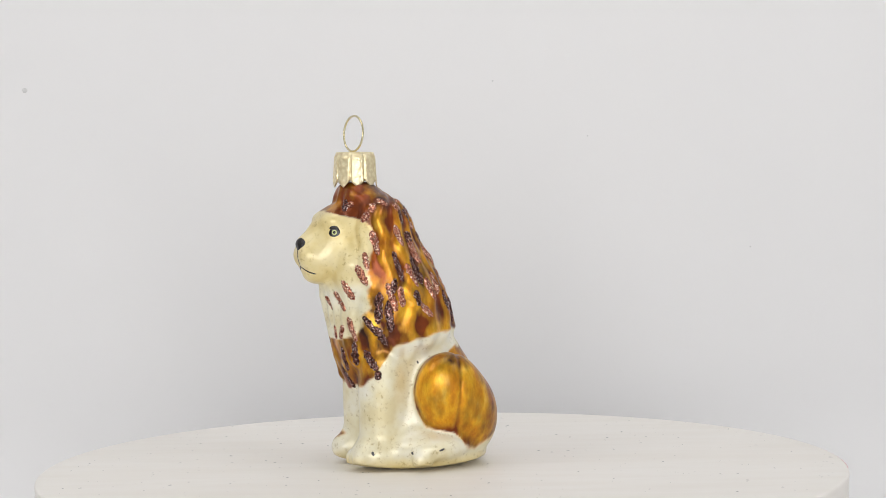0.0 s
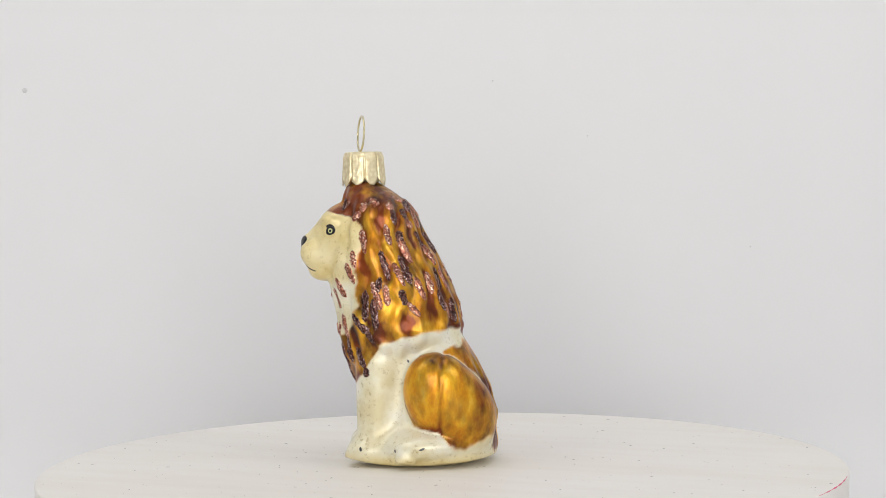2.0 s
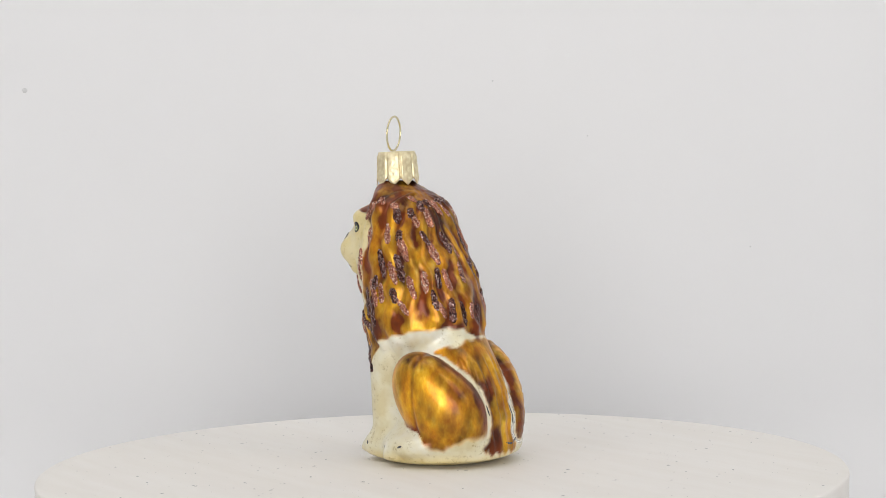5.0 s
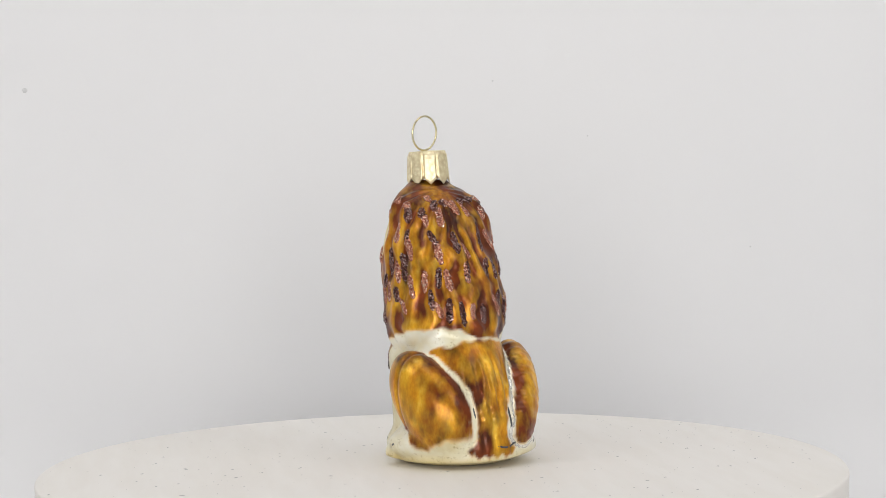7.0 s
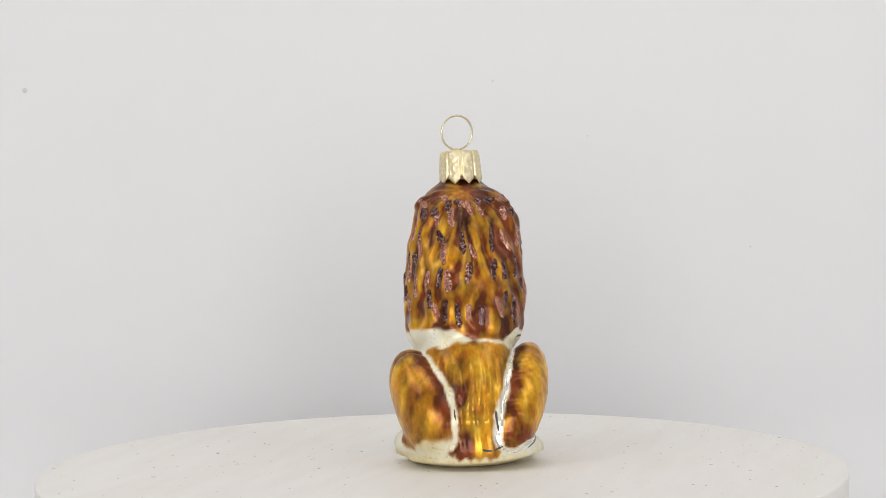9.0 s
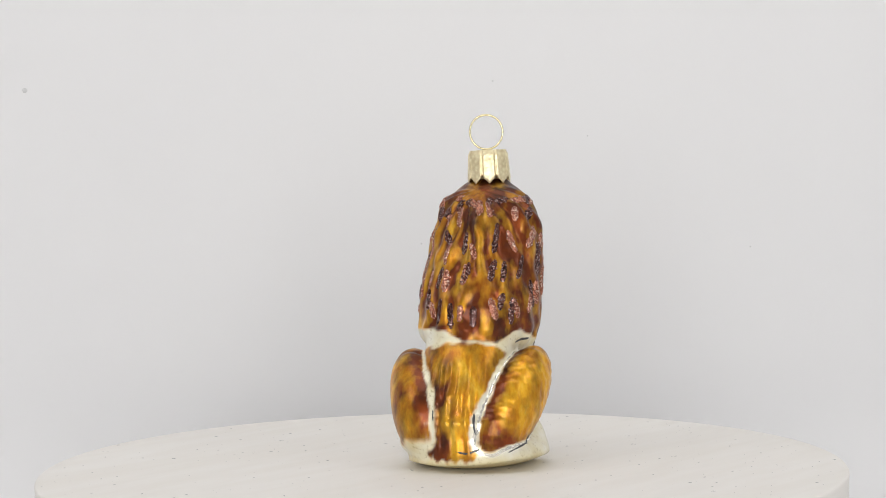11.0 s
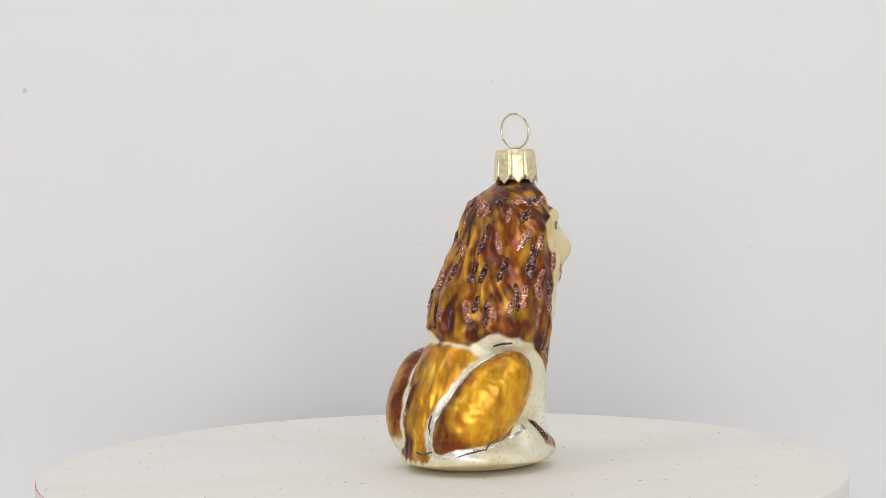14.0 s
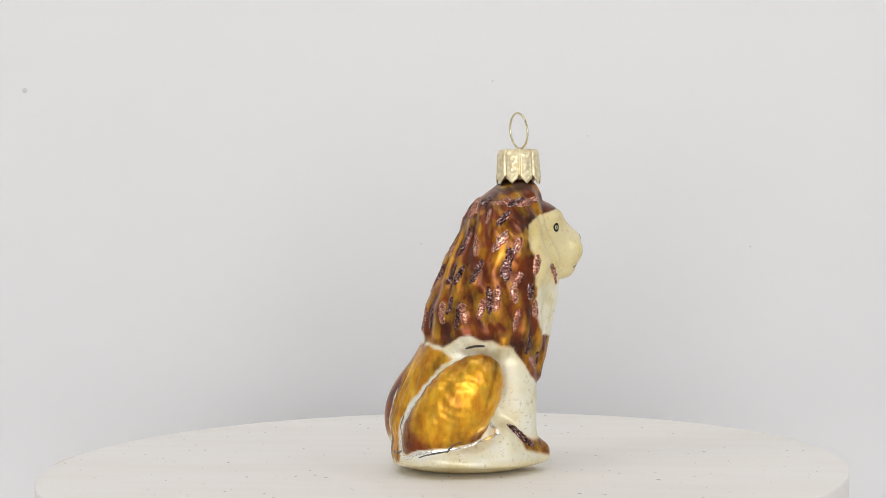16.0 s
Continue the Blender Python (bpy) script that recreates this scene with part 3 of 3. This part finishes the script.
def face_paint(root, tree):
    for centre, s, size, ring in (((26.4, 8.8, 66.9), 1, (1.75, 1.35), 0.9), ((26.8, -7.4, 67.2), -1, (1.2, 1.4), 0.70)):
        eye = patch("eye", tree, centre, size, 0.00008, BLACK, root, "black painted eye with a pale ring", 12 * s)
        patch("iris", tree, centre, (ring, ring), 0.00014, IRIS, eye, "pale green eye ring")
        patch("pupil", tree, centre, (ring * 0.55, ring * 0.55), 0.00020, BLACK, eye, "black pupil")
        if s < 0:
            continue
        x, y, z = centre
        brow = [(x + 1.2, y - 0.9 * s, z + 0.9), (x + 0.4, y - 0.3 * s, z + 1.3), (x - 0.5, y + 0.3 * s, z + 1.2), (x - 1.3, y + 0.6 * s, z + 0.4)]
        ribbon("eyelid", tree, smooth_guides(brow, 12), 0.0011, 0.00012, BLACK, eye)
    patch("nose", tree, (34.8, 2.9, 63.9), (2.4, 2.0), 0.00025, BLACK, root, "black painted nose")
    ribbon("mouth_line", tree, smooth_guides([(35.4, 2.5, 63.0), (35.5, 2.4, 60.4), (34.4, 2.3, 57.4)], 10), 0.0007, 0.00012, BLACK, root, "thin black painted muzzle line")
    ribbon("mouth_line", tree, smooth_guides([(34.4, 2.3, 57.6), (33.4, 4.2, 56.2), (31.0, 6.4, 55.0)], 12), 0.0006, 0.00012, BLACK, root, "thin black painted smile")
    ribbon("mouth_line", tree, smooth_guides([(34.4, 2.3, 57.6), (33.6, 0.0, 56.6), (31.6, -2.4, 56.0)], 12), 0.0006, 0.00012, BLACK, root, "thin black painted smile")


def tarnish_and_reflections(root, tree):
    """Dark reflections in the bare silvering, and its wear, painted as lines and spots."""
    lines = (([(-15.0, -15.4, 6.0), (-11.9, -17.7, 7.2), (-7.7, -19.4, 8.4), (-3.1, -20.0, 9.8)], 0.0007), ([(-1.3, -13.7, 35.0), (1.3, -14.7, 35.6), (3.9, -16.2, 35.8)], 0.0011),
             ([(-19.1, -2.1, 6.5), (-18.7, -5.1, 6.0), (-17.9, -8.7, 7.2)], 0.0008), ([(-17.1, -6.8, 17.1), (-18.0, -6.9, 14.1), (-18.0, -7.5, 11.1)], 0.0009),
             ([(-18.1, 4.8, 17.7), (-19.1, 4.5, 14.7)], 0.0006))
    rng = np.random.default_rng(23)
    for points, width in lines:
        ribbon("worn_reflection_line", tree, smooth_guides(points, 16), width, 0.00006, TARNISH_REFLECTION, root, "dark reflection and wear painted as a line in the silvering", 0.0, rng)
    for at, size in (((18.1, 14.3, 5.7), (0.45, 0.75)), ((7.9, 18.2, 5.7), (0.35, 0.5)), ((0.2, 20.9, 6.5), (1.0, 0.35)), ((4.3, 13.2, 30.3), (0.3, 0.5))):
        patch("worn_reflection_spot", tree, at, size, 0.00005, TARNISH_REFLECTION, root, "small dark spot of painted reflection and wear", 20)


# glitter strokes: direction round the mane in degrees and height in mm, start and end
COPPER_LEFT = [(51, 60.4, 54, 56.4), (44, 56.8, 52, 52.1), (30, 52.5, 38, 48.1), (17, 49.3, 26, 44.9), (3, 47.9, 8, 44.7), (31, 42.2, 38, 36.7), (23, 40.1, 18, 36.8), (9, 39.9, 9, 36.7), (26, 76.4, 29, 74.3), (46, 69.3, 52, 71.4), (55, 72.2, 57, 75.5), (56, 66.1, 63, 60.6), (61, 77.5, 73, 75.5), (85, 75.2, 92, 72.7), (95, 77.5, 118, 75.8), (115, 69.8, 124, 67), (144, 71.8, 148, 67.2), (143, 61.6, 150, 56.7), (83, 67.5, 89, 62.7), (101, 63.4, 112, 57.8), (93, 56.8, 102, 51.5), (115, 52.7, 122, 47.4), (72, 51.5, 79, 45.1), (84, 50.8, 86, 46)]
COPPER_BACK = [(106, 46, 115, 42.8), (131, 54, 133, 48.9), (155, 54.4, 159, 49.3), (145, 45.4, 150, 41.7), (179, 45, 178, 41.2), (-163, 75.2, -164, 70.2), (-138, 74.3, -142, 69.7), (139, 71.7, 154, 67.1), (-176, 61.8, -170, 58.1), (-122, 65, -120, 60), (-103, 72.2, -108, 68.5), (-154, 46.6, -150, 41.6), (159, 76.2, -176, 73)]
COPPER_RIGHT = [(-75, 77, -97, 74.8), (-87, 66, -101, 61.2), (-110, 47.8, -115, 43.1), (-98, 50.8, -101, 45.3), (-131, 46.5, -128, 41.8), (180, 56, 179, 51.3), (-45, 76.8, -70, 74.5), (-76, 64.3, -80, 60.9), (-77, 54.8, -82, 51.7), (-84, 51, -82, 47.1), (-59, 59.2, -62, 54.6), (-41, 56.4, -31, 51.5), (-60, 46.8, -57, 42.8), (-78, 44.3, -82, 39.3), (-63, 31.2, -55, 28.7)]
BROWN_LEFT = [(19, 77.2, 23, 72.8), (49, 42.6, 60, 38.7), (59, 39.8, 69, 35.5), (46, 33, 59, 28.5), (61, 27.7, 60, 25.6), (17, 33.6, 15, 27.9), (35, 35.4, 34, 29.8), (4, 27.7, 14, 22.9), (91, 73, 95, 68.2), (123, 75.6, 137, 72.9), (109, 72.2, 115, 69.4), (130, 65.3, 143, 61.6), (99, 65.8, 101, 63.1), (79, 60, 87, 53.2), (99, 58.7, 109, 52.3), (79, 53.1, 76, 49.6), (64, 49, 62, 41.7), (72, 46.7, 74, 39.4), (99, 49.6, 103, 46)]
BROWN_BACK = [(147, 54.9, 147, 50), (139, 48.9, 142, 44.1), (157, 46.3, 157, 40.5), (168, 45.2, 170, 39.4), (-177, 56.4, 178, 51.6), (172, 64.7, 175, 59.6), (150, 76, 165, 73.5), (122, 74.5, 140, 71.2), (-146, 57.1, -153, 52.3), (-134, 66.9, -145, 60.1), (-135, 56.6, -141, 52), (-170, 44.5, -170, 39.7), (-142, 48.1, -146, 44.1)]
BROWN_RIGHT = [(-100, 76.8, -119, 74.3), (-62, 77.2, -82, 74.4), (-83, 71.6, -95, 68.1), (-113, 58.1, -123, 52.7), (-82, 61.1, -94, 54.8), (-106, 51, -106, 44.6), (-133, 46.5, -136, 40.3), (-86, 61, -90, 53.3), (-67, 51.6, -66, 47.7), (-64, 37.5, -65, 32.8), (-46, 32.4, -47, 29.3), (-128, 76.5, -134, 73.5)]


def glitter(root, tree):
    rng = np.random.default_rng(11)
    for rows, mat, label in ((COPPER_LEFT, COPPER, "copper glitter stroke"), (COPPER_BACK, COPPER, "copper glitter stroke"), (COPPER_RIGHT, COPPER, "copper glitter stroke"),
                             (BROWN_LEFT, BROWN, "dark brown glitter stroke"), (BROWN_BACK, BROWN, "dark brown glitter stroke"), (BROWN_RIGHT, BROWN, "dark brown glitter stroke")):
        for a0, z0, a1, z1 in rows:
            a1 = a0 + (a1 - a0 + 180) % 360 - 180 + 2.5
            a0 = a0 + 2.5
            z0, z1 = (min(z + 0.6, 72 + (z - 71.4) * 0.6) for z in (z0, z1))
            guides = []
            for t in np.linspace(-0.12, 1.12, 20):
                a = radians(a0 + (a1 - a0) * t)
                z = z0 + (z1 - z0) * t
                out = Vector((math.cos(a), math.sin(a), 0))
                start = Vector((9, 0, z)) * MM + out * 0.05
                hit = tree.ray_cast(start, -out)
                if hit[0] is not None:
                    guides.append(hit[0])
            if len(guides) > 4:
                ribbon("glitter_stroke", tree, guides, 0.0021 + 0.0007 * rng.random(), 0.00026, mat, root, label, 0.00034, rng, 9)
    # glitter on the brown paw
    ribbon("glitter_stroke", tree, smooth_guides([(9.6, -13.0, 13.1), (12, -13.8, 11.6), (15.0, -14.6, 9.6), (18, -14.2, 8.2)], 16), 0.0026, 0.00045, BROWN, root, "dark brown glitter stroke", 0.00035, rng, 7)


def build():
    backdrop()
    bounce_panels()
    disc = turntable()
    figure, tree = ornament()
    crimped_cap(figure)
    wire_loop(figure)
    face_paint(figure, tree)
    tarnish_and_reflections(figure, tree)
    glitter(figure, tree)
    return disc, figure


disc, figure = build()


def motions():
    times = [i * 0.5 for i in range(33)]
    walk(disc, [(t, pose(0, 0, 0, 0, 0, TURN * t)) for t in times])
    stand = pose(FIGURE_AT[0], FIGURE_AT[1], -0.0002, 0, 0, FIGURE_HEADING)
    walk(figure, [(t, pose(0, 0, 0, 0, 0, TURN * t) @ stand) for t in times])


motions()
